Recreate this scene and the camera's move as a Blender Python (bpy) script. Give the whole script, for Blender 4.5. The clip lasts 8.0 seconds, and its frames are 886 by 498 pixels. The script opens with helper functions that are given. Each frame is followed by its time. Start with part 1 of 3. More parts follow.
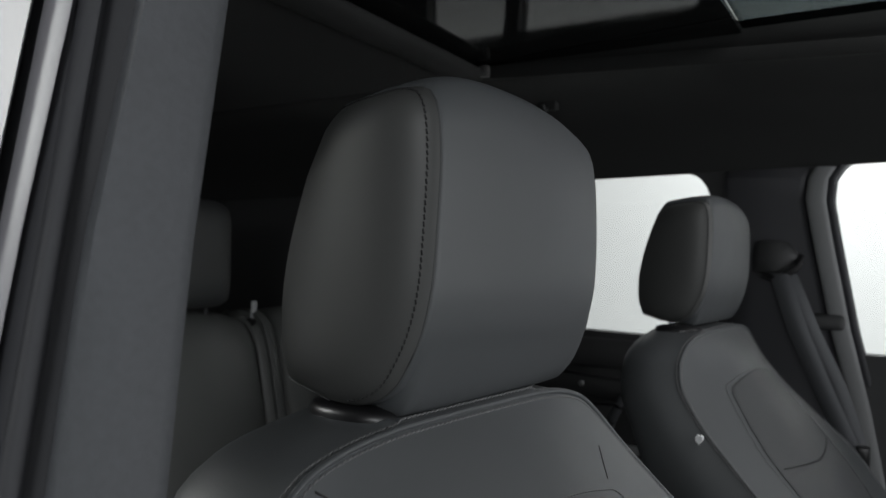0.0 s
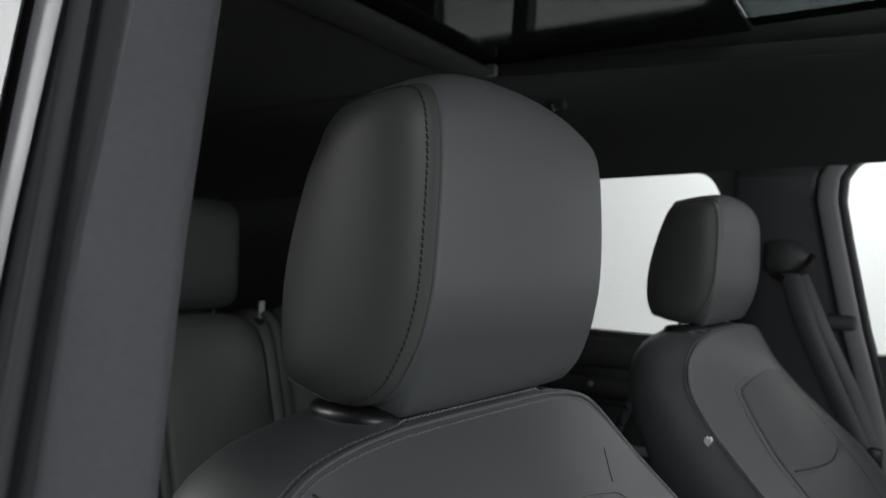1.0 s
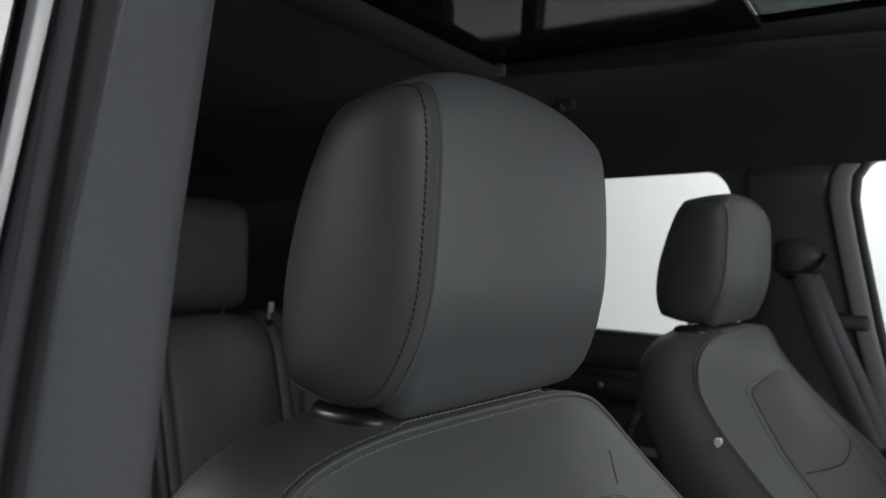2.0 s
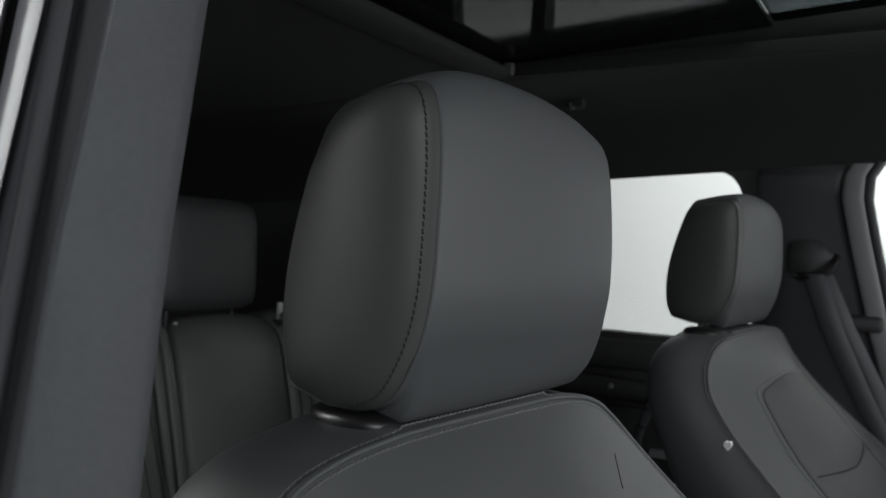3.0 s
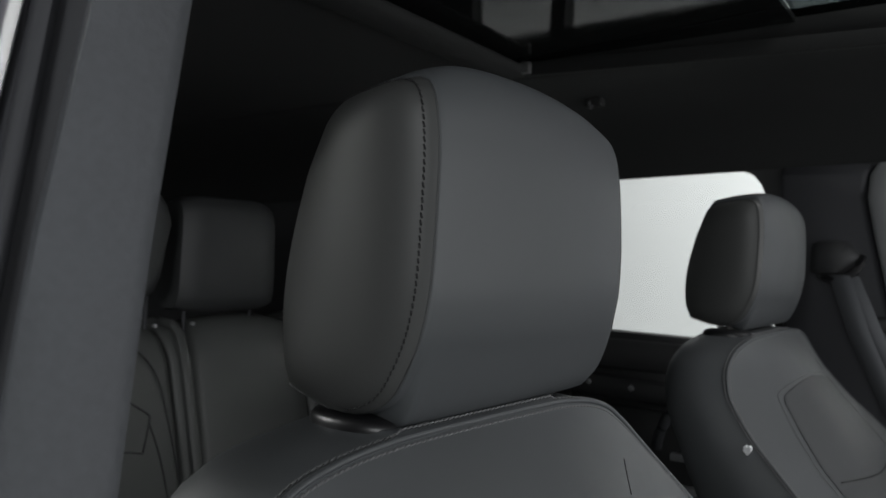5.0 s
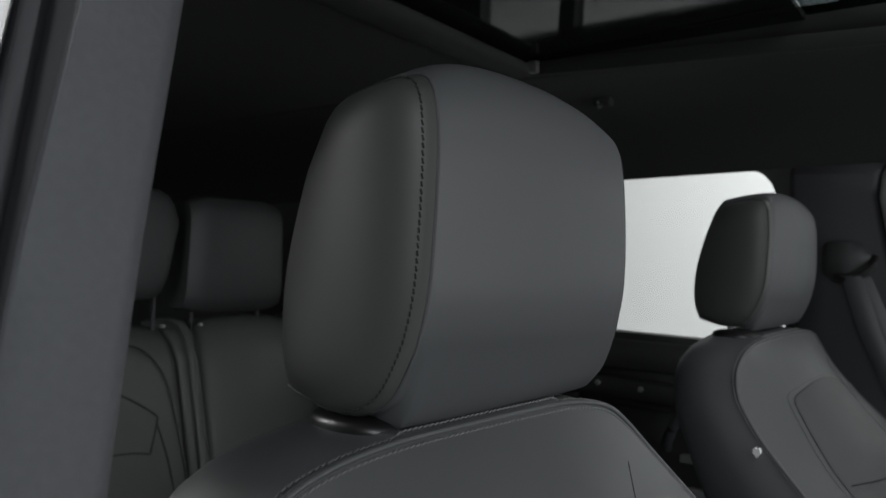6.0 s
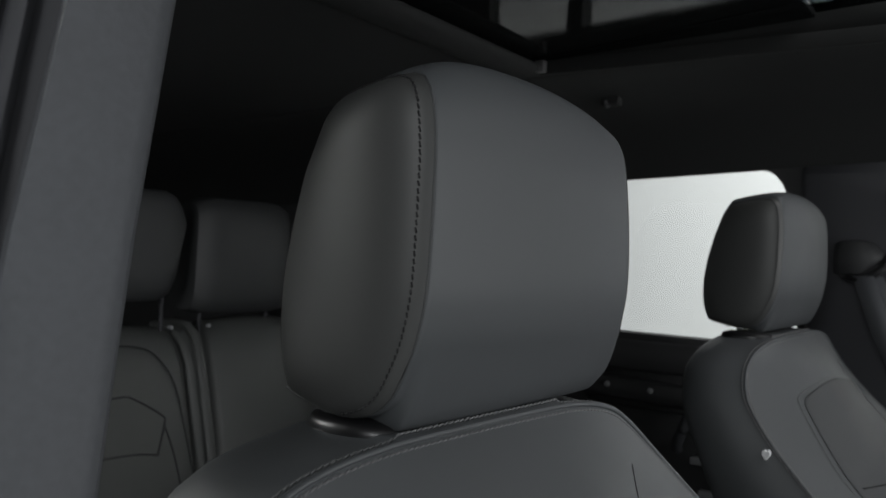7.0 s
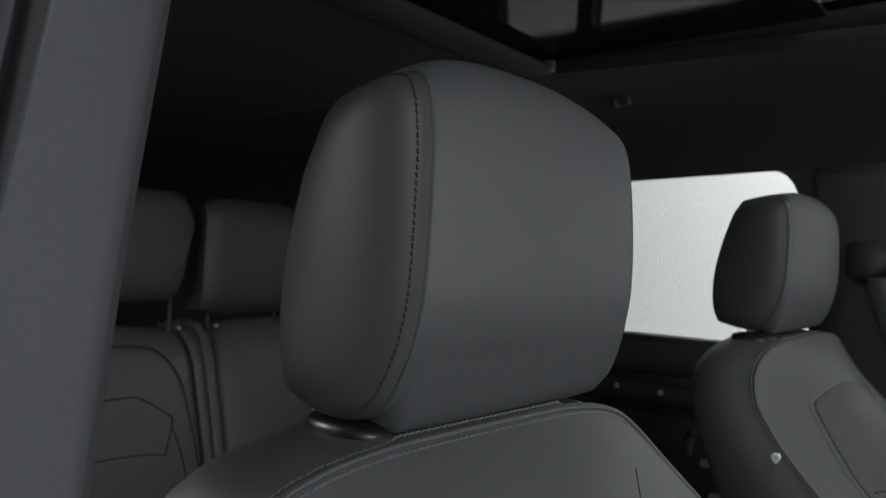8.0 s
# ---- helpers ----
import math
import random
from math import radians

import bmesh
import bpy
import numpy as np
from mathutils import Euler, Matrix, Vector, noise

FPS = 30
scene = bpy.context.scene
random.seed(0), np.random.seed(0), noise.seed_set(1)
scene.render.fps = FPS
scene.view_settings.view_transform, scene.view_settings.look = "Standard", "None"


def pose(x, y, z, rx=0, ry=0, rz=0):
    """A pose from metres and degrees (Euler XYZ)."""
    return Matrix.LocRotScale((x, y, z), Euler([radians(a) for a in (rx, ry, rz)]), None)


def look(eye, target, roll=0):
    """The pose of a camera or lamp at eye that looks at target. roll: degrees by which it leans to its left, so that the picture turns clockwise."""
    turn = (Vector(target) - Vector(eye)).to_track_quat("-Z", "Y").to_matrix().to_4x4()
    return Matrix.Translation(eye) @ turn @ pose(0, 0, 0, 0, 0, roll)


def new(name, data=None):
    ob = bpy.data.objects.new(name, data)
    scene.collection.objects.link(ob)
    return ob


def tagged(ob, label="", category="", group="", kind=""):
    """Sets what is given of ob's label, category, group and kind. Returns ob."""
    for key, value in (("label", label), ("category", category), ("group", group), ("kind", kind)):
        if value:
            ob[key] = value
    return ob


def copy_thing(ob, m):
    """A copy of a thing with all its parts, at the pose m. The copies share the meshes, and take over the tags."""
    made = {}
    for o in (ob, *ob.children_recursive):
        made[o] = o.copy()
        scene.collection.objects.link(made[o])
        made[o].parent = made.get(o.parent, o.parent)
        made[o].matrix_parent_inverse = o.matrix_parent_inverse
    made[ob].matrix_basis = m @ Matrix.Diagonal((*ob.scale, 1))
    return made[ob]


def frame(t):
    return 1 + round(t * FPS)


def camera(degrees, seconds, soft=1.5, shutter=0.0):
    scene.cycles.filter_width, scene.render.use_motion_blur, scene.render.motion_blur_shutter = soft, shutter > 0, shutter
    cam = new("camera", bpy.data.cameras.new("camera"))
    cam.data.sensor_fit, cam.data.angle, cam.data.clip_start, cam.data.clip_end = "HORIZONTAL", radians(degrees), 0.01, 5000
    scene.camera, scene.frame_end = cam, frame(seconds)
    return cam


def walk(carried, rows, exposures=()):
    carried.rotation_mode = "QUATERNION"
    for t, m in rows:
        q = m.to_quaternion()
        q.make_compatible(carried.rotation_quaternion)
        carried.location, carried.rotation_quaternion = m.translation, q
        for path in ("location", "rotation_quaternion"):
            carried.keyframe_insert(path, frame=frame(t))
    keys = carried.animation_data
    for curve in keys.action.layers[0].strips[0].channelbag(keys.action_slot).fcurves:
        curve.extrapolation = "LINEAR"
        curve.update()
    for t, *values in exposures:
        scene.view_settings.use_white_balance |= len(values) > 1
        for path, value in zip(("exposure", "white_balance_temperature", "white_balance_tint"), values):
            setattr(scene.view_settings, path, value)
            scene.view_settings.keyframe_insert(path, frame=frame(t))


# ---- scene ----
cam = camera(55.3, 8.0)
PATH = [
    (0, (0.256, -0.447, 1.405), (-0.688, 1.317, 1.426), 2.4),
    (0.5, (0.257, -0.443, 1.405), (-0.697, 1.315, 1.425), 2.4),
    (1, (0.258, -0.438, 1.405), (-0.708, 1.313, 1.425), 2.4),
    (1.5, (0.26, -0.434, 1.405), (-0.719, 1.31, 1.425), 2.3),
    (3, (0.264, -0.421, 1.406), (-0.753, 1.302, 1.425), 2.3),
    (3.5, (0.266, -0.416, 1.406), (-0.764, 1.298, 1.425), 2.3),
    (4, (0.267, -0.412, 1.406), (-0.774, 1.295, 1.425), 2.3),
    (4.5, (0.269, -0.408, 1.406), (-0.785, 1.291, 1.425), 2.3),
    (6, (0.273, -0.395, 1.406), (-0.816, 1.281, 1.425), 2.3),
    (6.5, (0.275, -0.391, 1.406), (-0.826, 1.279, 1.426), 2.2),
    (7, (0.276, -0.386, 1.406), (-0.836, 1.275, 1.426), 2.2),
    (7.5, (0.278, -0.382, 1.406), (-0.847, 1.272, 1.427), 2.3),
    (8, (0.279, -0.377, 1.406), (-0.857, 1.268, 1.427), 2.3),
]
walk(cam, [(t, look(eye, target, roll)) for t, eye, target, roll in PATH])

# focus on the near headrest
cam.data.dof.use_dof = True
cam.data.dof.focus_distance = 0.56
cam.data.dof.aperture_fstop = 13.0

from mathutils.bvhtree import BVHTree

# ---- world, lights ----
world = bpy.data.worlds.new("studio_world")
scene.world = world
world.use_nodes = True
wn = world.node_tree.nodes
wn["Background"].inputs["Color"].default_value = (0.955, 0.98, 1.0, 1)
wn["Background"].inputs["Strength"].default_value = 0.26
scene.view_settings.exposure = 0.0


def softbox(name, eye, target, sx, sy, watts, colour=(1, 1, 1)):
    """A studio area lamp that stands outside the car."""
    data = bpy.data.lights.new(name, "AREA")
    data.shape, data.size, data.size_y, data.energy, data.color = "RECTANGLE", sx, sy, watts, colour
    ob = new(name, data)
    ob.matrix_world = look(eye, target)
    return ob


softbox("softbox_front", (2.9, 0.65, 1.38), (0.0, 0.2, 1.38), 3.0, 1.5, 37, (0.968, 0.980, 1.0))
softbox("softbox_door_side", (-2.2, -0.6, 2.2), (-0.08, 0.0, 1.3), 0.7, 0.7, 26, (0.98, 1.0, 0.98))
# unseen fill lamp, added to brighten the far seat's gusset and near pillar
softbox("softbox_near_side", (0.62, -2.6, 2.0), (0.03, 0.5, 1.22), 0.7, 0.7, 17, (0.96, 0.985, 1.0))
softbox("softbox_cyclorama", (1.0, 4.2, 3.2), (0.6, 5.6, 1.9), 4.0, 0.5, 110, (0.99, 1.0, 1.0))
softbox("softbox_overhead", (1.5, 0.6, 3.2), (0.15, 0.15, 1.2), 1.2, 1.2, 24)


# ---- materials ----
def material(name, colour, rough, metal=0.0, scale=400.0, bump=0.08, vary=0.12, large=9.0, spec=0.5, depth=0.0006, coat=0.0):
    """Grain at a fine scale, cloudy wear at a larger one."""
    m = bpy.data.materials.new(name)
    m.use_nodes = True
    nt = m.node_tree
    n, l = nt.nodes, nt.links
    b = n["Principled BSDF"]
    b.inputs["Metallic"].default_value = metal
    b.inputs["Specular IOR Level"].default_value = spec
    b.inputs["Coat Weight"].default_value = coat
    tc = n.new("ShaderNodeTexCoord")
    big = n.new("ShaderNodeTexNoise")
    big.inputs["Scale"].default_value, big.inputs["Detail"].default_value = large, 4
    fine = n.new("ShaderNodeTexNoise")
    fine.inputs["Scale"].default_value, fine.inputs["Detail"].default_value = scale, 3
    l.new(tc.outputs["Object"], big.inputs["Vector"])
    l.new(tc.outputs["Object"], fine.inputs["Vector"])
    mix = n.new("ShaderNodeMix")
    mix.data_type = "RGBA"
    mix.inputs[6].default_value = (*[c * (1 - vary) for c in colour], 1)
    mix.inputs[7].default_value = (*[min(1, c * (1 + vary)) for c in colour], 1)
    add = n.new("ShaderNodeMath")
    add.operation = "MULTIPLY_ADD"
    add.inputs[1].default_value, add.inputs[2].default_value = 0.4, 0.0
    l.new(fine.outputs["Fac"], add.inputs[0])
    add2 = n.new("ShaderNodeMath")
    add2.operation = "MULTIPLY_ADD"
    add2.inputs[1].default_value = 0.6
    l.new(big.outputs["Fac"], add2.inputs[0])
    l.new(add.outputs[0], add2.inputs[2])
    l.new(add2.outputs[0], mix.inputs[0])
    l.new(mix.outputs[2], b.inputs["Base Color"])
    rr = n.new("ShaderNodeMapRange")
    rr.inputs[3].default_value, rr.inputs[4].default_value = max(0.0, rough - 0.06), min(1.0, rough + 0.06)
    l.new(big.outputs["Fac"], rr.inputs[0])
    l.new(rr.outputs[0], b.inputs["Roughness"])
    if bump:
        bp = n.new("ShaderNodeBump")
        bp.inputs["Strength"].default_value, bp.inputs["Distance"].default_value = bump, depth
        l.new(fine.outputs["Fac"], bp.inputs["Height"])
        l.new(bp.outputs[0], b.inputs["Normal"])
    return m


LEATHER = material("black_leatherette", (0.0610, 0.0660, 0.0700), 0.52, scale=1100, bump=0.24, vary=0.08, large=14, depth=0.0003)
# main leatherette with shade put into its colour, for the headrest sides
LEATHER_SHADED = material("black_leatherette_shaded", (0.050, 0.0515, 0.0505), 0.48, scale=1100, bump=0.24, vary=0.08, large=14, depth=0.0003)
# same leatherette, shade put into the rear pads' colour; also the dark sewn seams
LEATHER_PAD_SHADE_SEAM = material("leatherette_pad_shade_and_seam", (0.038, 0.040, 0.041), 0.55, scale=1500, bump=0.10, vary=0.06, large=14, depth=0.0003)
# same leatherette lightened, missing light put into the bench back's colour
LEATHER_BENCH_LIT = material("bench_leatherette_lit", (0.088, 0.092, 0.089), 0.5, scale=1100, bump=0.2, vary=0.08, large=14, depth=0.0003)
PERFORATED = material("perforated_leatherette", (0.043, 0.046, 0.049), 0.6, scale=900, bump=0.4, vary=0.10, large=14, depth=0.0005)
THREAD_DARK = material("dark_thread", (0.012, 0.012, 0.013), 0.8, scale=900, bump=0.2)
THREAD_GREY = material("grey_thread", (0.125, 0.127, 0.13), 0.7, scale=900, bump=0.2)
HEADLINER = material("black_woven_headliner", (0.022, 0.023, 0.0228), 0.95, scale=900, bump=0.3, vary=0.15, large=5)
TRIM = material("charcoal_grained_plastic", (0.067, 0.071, 0.078), 0.7, scale=240, bump=0.9, vary=0.36, large=11)
TRIM_DARK = material("black_grained_plastic", (0.042, 0.043, 0.0445), 0.6, scale=700, bump=0.3, vary=0.08, large=9)
TRIM_PILLAR = material("black_pillar_plastic", (0.042, 0.043, 0.048), 0.65, scale=700, bump=0.3, vary=0.08, large=9)
TRIM_SEAL = material("grey_flocked_seal", (0.21, 0.215, 0.22), 0.75, scale=500, bump=0.3, vary=0.1)
CLIP_GREY = material("grey_clip_plastic", (0.10, 0.10, 0.10), 0.5, scale=300, bump=0.05)
RUBBER = material("black_door_rubber", (0.036, 0.037, 0.042), 0.65, scale=300, bump=0.15)
PAINT = material("silver_body_paint", (0.24, 0.237, 0.255), 0.5, metal=0.0, scale=1200, bump=0.02, vary=0.04, coat=0.0)
CHROME = material("satin_chrome", (0.62, 0.63, 0.64), 0.22, metal=1.0, scale=300, bump=0.02)
WHITE_PLASTIC = material("pale_grey_plastic", (0.78, 0.79, 0.80), 0.5, scale=500, bump=0.05)
GLOSS = material("dark_glass_roof", (0.012, 0.013, 0.013), 0.06, scale=60, bump=0.0, spec=0.045)
CLIP_PALE = material("pale_satin_metal", (0.42, 0.43, 0.44), 0.4, metal=0.3, scale=300, bump=0.03)
GLOSS_BLACK = material("black_gloss_plastic", (0.012, 0.012, 0.013), 0.34, scale=300, bump=0.02)
WEBBING = material("charcoal_belt_webbing", (0.10, 0.104, 0.112), 0.75, scale=1400, bump=0.5, vary=0.1)
CARPET = material("black_carpet", (0.025, 0.025, 0.026), 0.95, scale=600, bump=0.6, vary=0.2)
CYC = material("white_studio_paint", (0.80, 0.81, 0.80), 0.85, scale=40, bump=0.0, vary=0.003, large=0.6)


def glass_material(name, tint, gloss):
    m = bpy.data.materials.new(name)
    m.use_nodes = True
    n, l = m.node_tree.nodes, m.node_tree.links
    n.remove(n["Principled BSDF"])
    tr = n.new("ShaderNodeBsdfTransparent")
    tr.inputs[0].default_value = (*tint, 1)
    gl = n.new("ShaderNodeBsdfGlossy")
    gl.inputs["Roughness"].default_value = 0.01
    mx = n.new("ShaderNodeMixShader")
    mx.inputs[0].default_value = gloss
    l.new(tr.outputs[0], mx.inputs[1])
    l.new(gl.outputs[0], mx.inputs[2])
    l.new(mx.outputs[0], n["Material Output"].inputs[0])
    return m


GLASS = glass_material("side_glass", (0.97, 0.98, 0.98), 0.05)
TINTED = glass_material("tinted_roof_glass", (0.20, 0.22, 0.22), 0.03)


# ---- mesh helpers ----
def part(name, bm, mat, parent=None, label="", smooth=True, sharp=40):
    bmesh.ops.recalc_face_normals(bm, faces=bm.faces)
    me = bpy.data.meshes.new(name)
    for f in bm.faces:
        f.smooth = smooth
    if smooth and sharp:
        for e in bm.edges:
            if len(e.link_faces) == 2 and e.calc_face_angle(0) > radians(sharp):
                e.smooth = False
    bm.to_mesh(me)
    bm.free()
    me.materials.append(mat)
    ob = new(name, me)
    if parent is not None:
        ob.parent = parent
    if label:
        tagged(ob, label)
    return ob


def thing(name, base, label, category, group=""):
    e = new(name)
    e.empty_display_size = 0.05
    e.location = base
    bpy.context.view_layer.update()
    return tagged(e, label, category, group)


def settle(root):
    """Children are modelled in world metres: keep them there under a root that has its own place."""
    inv = Matrix.Translation(-root.location)
    for o in root.children:
        o.matrix_parent_inverse = inv


def catmull(pts, n, closed=False):
    """n points at even steps of length along a smooth line through pts."""
    p = [Vector(q) for q in pts]
    k = len(p)
    dense = []
    for i in range(k if closed else k - 1):
        if closed:
            a, b, c, d = p[i - 1], p[i], p[(i + 1) % k], p[(i + 2) % k]
        else:
            a, b, c, d = p[max(i - 1, 0)], p[i], p[i + 1], p[min(i + 2, k - 1)]
        for s in range(16):
            t = s / 16
            dense.append(0.5 * (2 * b + (c - a) * t + (2 * a - 5 * b + 4 * c - d) * t * t + (3 * b - a - 3 * c + d) * t ** 3))
    dense.append(p[0].copy() if closed else p[-1].copy())
    acc = [0.0]
    for i in range(1, len(dense)):
        acc.append(acc[-1] + (dense[i] - dense[i - 1]).length)
    out, j = [], 0
    m = n if closed else n - 1
    for i in range(n):
        s = acc[-1] * i / m
        while j < len(acc) - 2 and acc[j + 1] < s:
            j += 1
        span = acc[j + 1] - acc[j] or 1
        out.append(dense[j].lerp(dense[j + 1], min(1, (s - acc[j]) / span)))
    return out


def skin(bm, loops, closed=True, cap_first=True, cap_last=True):
    rows = [[bm.verts.new(v) for v in lp] for lp in loops]
    n = len(rows[0])
    for a, b in zip(rows, rows[1:]):
        for i in range(n if closed else n - 1):
            bm.faces.new((a[i], a[(i + 1) % n], b[(i + 1) % n], b[i]))
    for want, row in ((cap_first, rows[0]), (cap_last, rows[-1])):
        if want:
            c = bm.verts.new(sum((v.co for v in row), Vector()) / n)
            for i in range(n):
                bm.faces.new((row[i], row[(i + 1) % n], c))
    return bm


def tube(pts, r, sides=8, bm=None, flat=1.0):
    bm = bm or bmesh.new()
    pts = [Vector(p) for p in pts]
    loops = []
    for i, p in enumerate(pts):
        d = (pts[min(i + 1, len(pts) - 1)] - pts[max(i - 1, 0)]).normalized()
        up = Vector((0, 0, 1)) if abs(d.z) < 0.9 else Vector((1, 0, 0))
        s = d.cross(up).normalized()
        u = s.cross(d).normalized()
        loops.append([p + (s * math.cos(a) + u * math.sin(a) * flat) * r for a in (2 * math.pi * k / sides for k in range(sides))])
    return skin(bm, loops)


def stitches(pts, spacing, length, r, bm=None, slant=0.0, side=Vector((0, 0, 1))):
    """Separate thread stitches along a line."""
    bm = bm or bmesh.new()
    total = sum((Vector(b) - Vector(a)).length for a, b in zip(pts, pts[1:]))
    n = max(2, int(total / spacing))
    line = catmull(pts, n)
    for i in range(n - 1):
        d = (line[i + 1] - line[i]).normalized()
        off = side * slant * length
        tube([line[i] - off, line[i] + d * length * 0.5, line[i] + d * length + off], r, 5, bm)
    return bm


def box(bm, lo, hi, bevel=0.004, seg=2):
    g = bmesh.ops.create_cube(bm, size=1.0)
    for v in g["verts"]:
        v.co = Vector([lo[i] + (v.co[i] + 0.5) * (hi[i] - lo[i]) for i in range(3)])
    if bevel:
        es = {e for v in g["verts"] for e in v.link_edges}
        bmesh.ops.bevel(bm, geom=list(es), offset=bevel, segments=seg, affect="EDGES", profile=0.6)
    return bm


def prism(outline, axis, a, b, bevel=0.0):
    """A plate: the outline (2D, in the other two axes' order) from a to b along axis."""
    bm = bmesh.new()
    def at(p, v):
        q = list(p)
        q.insert(axis, v)
        return q
    lo = [bm.verts.new(at(p, a)) for p in outline]
    hi = [bm.verts.new(at(p, b)) for p in outline]
    bm.faces.new(lo)
    bm.faces.new(hi)
    n = len(outline)
    for i in range(n):
        bm.faces.new((lo[i], lo[(i + 1) % n], hi[(i + 1) % n], hi[i]))
    if bevel:
        bmesh.ops.bevel(bm, geom=list(bm.edges), offset=bevel, segments=2, affect="EDGES", profile=0.6)
    return bm


def lerp_table(table, z):
    """Smooth value from rows (z, value), z falling."""
    if z >= table[0][0]:
        return table[0][1]
    for (z0, v0), (z1, v1) in zip(table, table[1:]):
        if z >= z1:
            return v0 + (v1 - v0) * (z0 - z) / (z0 - z1)
    return table[-1][1]


# ---- front seats ----
SEAT_GAP = 0.85          # from one front seat to the other
HR_W = 0.212             # width of a headrest
MID = HR_W / 2
ACROSS = Vector((0.134, 0.991, 0))        # the headrests' width, turned a little from the car's
AHEAD = Vector((0.991, -0.134, 0))
HR_AT = Vector((0.0205, -0.0215, 0))      # foot of the seam between front and inner side

# side outline, (ahead of the seam, height): the back edge from top to bottom, then round the bottom, front and top
HR_BACK = [(-0.088, 1.5000), (-0.0965, 1.486), (-0.102, 1.472), (-0.1075, 1.456), (-0.113, 1.440), (-0.1185, 1.422), (-0.123, 1.404), (-0.126, 1.3855),
           (-0.127, 1.367), (-0.1262, 1.351), (-0.1235, 1.337), (-0.1165, 1.3225)]
HR_FRONT = [(-0.108, 1.3195), (-0.0935, 1.3165), (-0.079, 1.3132), (-0.067, 1.3112), (-0.052, 1.3122), (-0.036, 1.3175), (-0.0235, 1.3265), (-0.0135, 1.342),
            (-0.006, 1.358), (-0.001, 1.376), (0.0015, 1.392), (0.003, 1.42), (0.0038, 1.456), (0.003, 1.472), (0.001, 1.488), (-0.004, 1.500),
            (-0.0125, 1.5055), (-0.027, 1.5065), (-0.045, 1.5052), (-0.064, 1.5033), (-0.088, 1.5000)]
HR_TAPER = [(1.506, 0.022), (1.500, 0.021), (1.487, 0.011), (1.472, 0.008), (1.456, 0.005), (1.30, 0.005)]
HR_FAR = [(1.507, 0.198), (1.4925, 0.2005), (1.477, 0.2025), (1.458, 0.2045), (1.438, 0.208), (1.415, 0.2115), (1.385, 0.214), (1.365, 0.216), (1.345, 0.223), (1.325, 0.230), (1.30, 0.232)]


def headrest_profile(back_line):
    back = catmull([(x, 0, z) for x, z in back_line], 24)
    front = catmull([(x, 0, z) for x, z in [back_line[-1], *HR_FRONT]], 90)
    return back[:-1] + front[:-1]


def crown(v):
    return max(0.0, 1 - abs(2 * v - 1) ** 2.5)


def headrest_section(y, back_line, inset=0.0):
    """One slice of the headrest: soft front and top, sides that draw in a little towards the back and the top."""
    v = min(1, max(0, y / HR_W))
    k = crown(v)
    low = min(1.0, max(0.0, (v - 0.035) / 0.02)) * min(1.0, (1 - v) / 0.07) ** 0.8
    out = []
    for p in headrest_profile(back_line):
        q = Vector((p.x, 0, p.z))
        front = max(0.0, min(1.0, (q.x + 0.052) / 0.022))
        top = max(0.0, min(1.0, (q.z - 1.450) / 0.055)) ** 1.4
        bottom = max(0.0, min(1.0, (1.350 - q.z) / 0.030))
        if inset:
            d = q - Vector((-0.055, 0, min(1.470, max(1.352, 1.352 + (q.z - 1.312) * 0.60))))
            q -= d * ((1 - math.exp(-inset / d.length)) if inset > 0 else inset / d.length)
        draw = max(0.0, -q.x) / 0.125 * lerp_table(HR_TAPER, q.z)
        near, far = 0.001 + draw, lerp_table(HR_FAR, q.z) - draw
        w = HR_AT + AHEAD * (q.x + 0.006 * k * front) + ACROSS * (near + (far - near) * v)
        w.z = q.z + (0.0138 * crown(v ** 0.72) - 0.0065 * v) * top - (0.0145 - 0.0075 * v) * low * bottom * front
        out.append(w)
    return out


COLS = [0.0, 0.015, 0.035, 0.06, 0.09, 0.13, 0.18, 0.24, 0.31, 0.39, 0.48, 0.57, 0.66, 0.74, 0.81, 0.87, 0.92, 0.96, 0.985, 1.0]


def swell(u, w):
    """How far a side panel stands out, u from its front seam (0) to the back edge (1), w from top to bottom."""
    arch = 1 - abs(2 * u ** 0.72 - 1) ** 2.1
    ends = 1 - (1 - min(1.0, min(w, 1 - w) / 0.30)) ** 2.2
    return 0.0150 * arch * ends


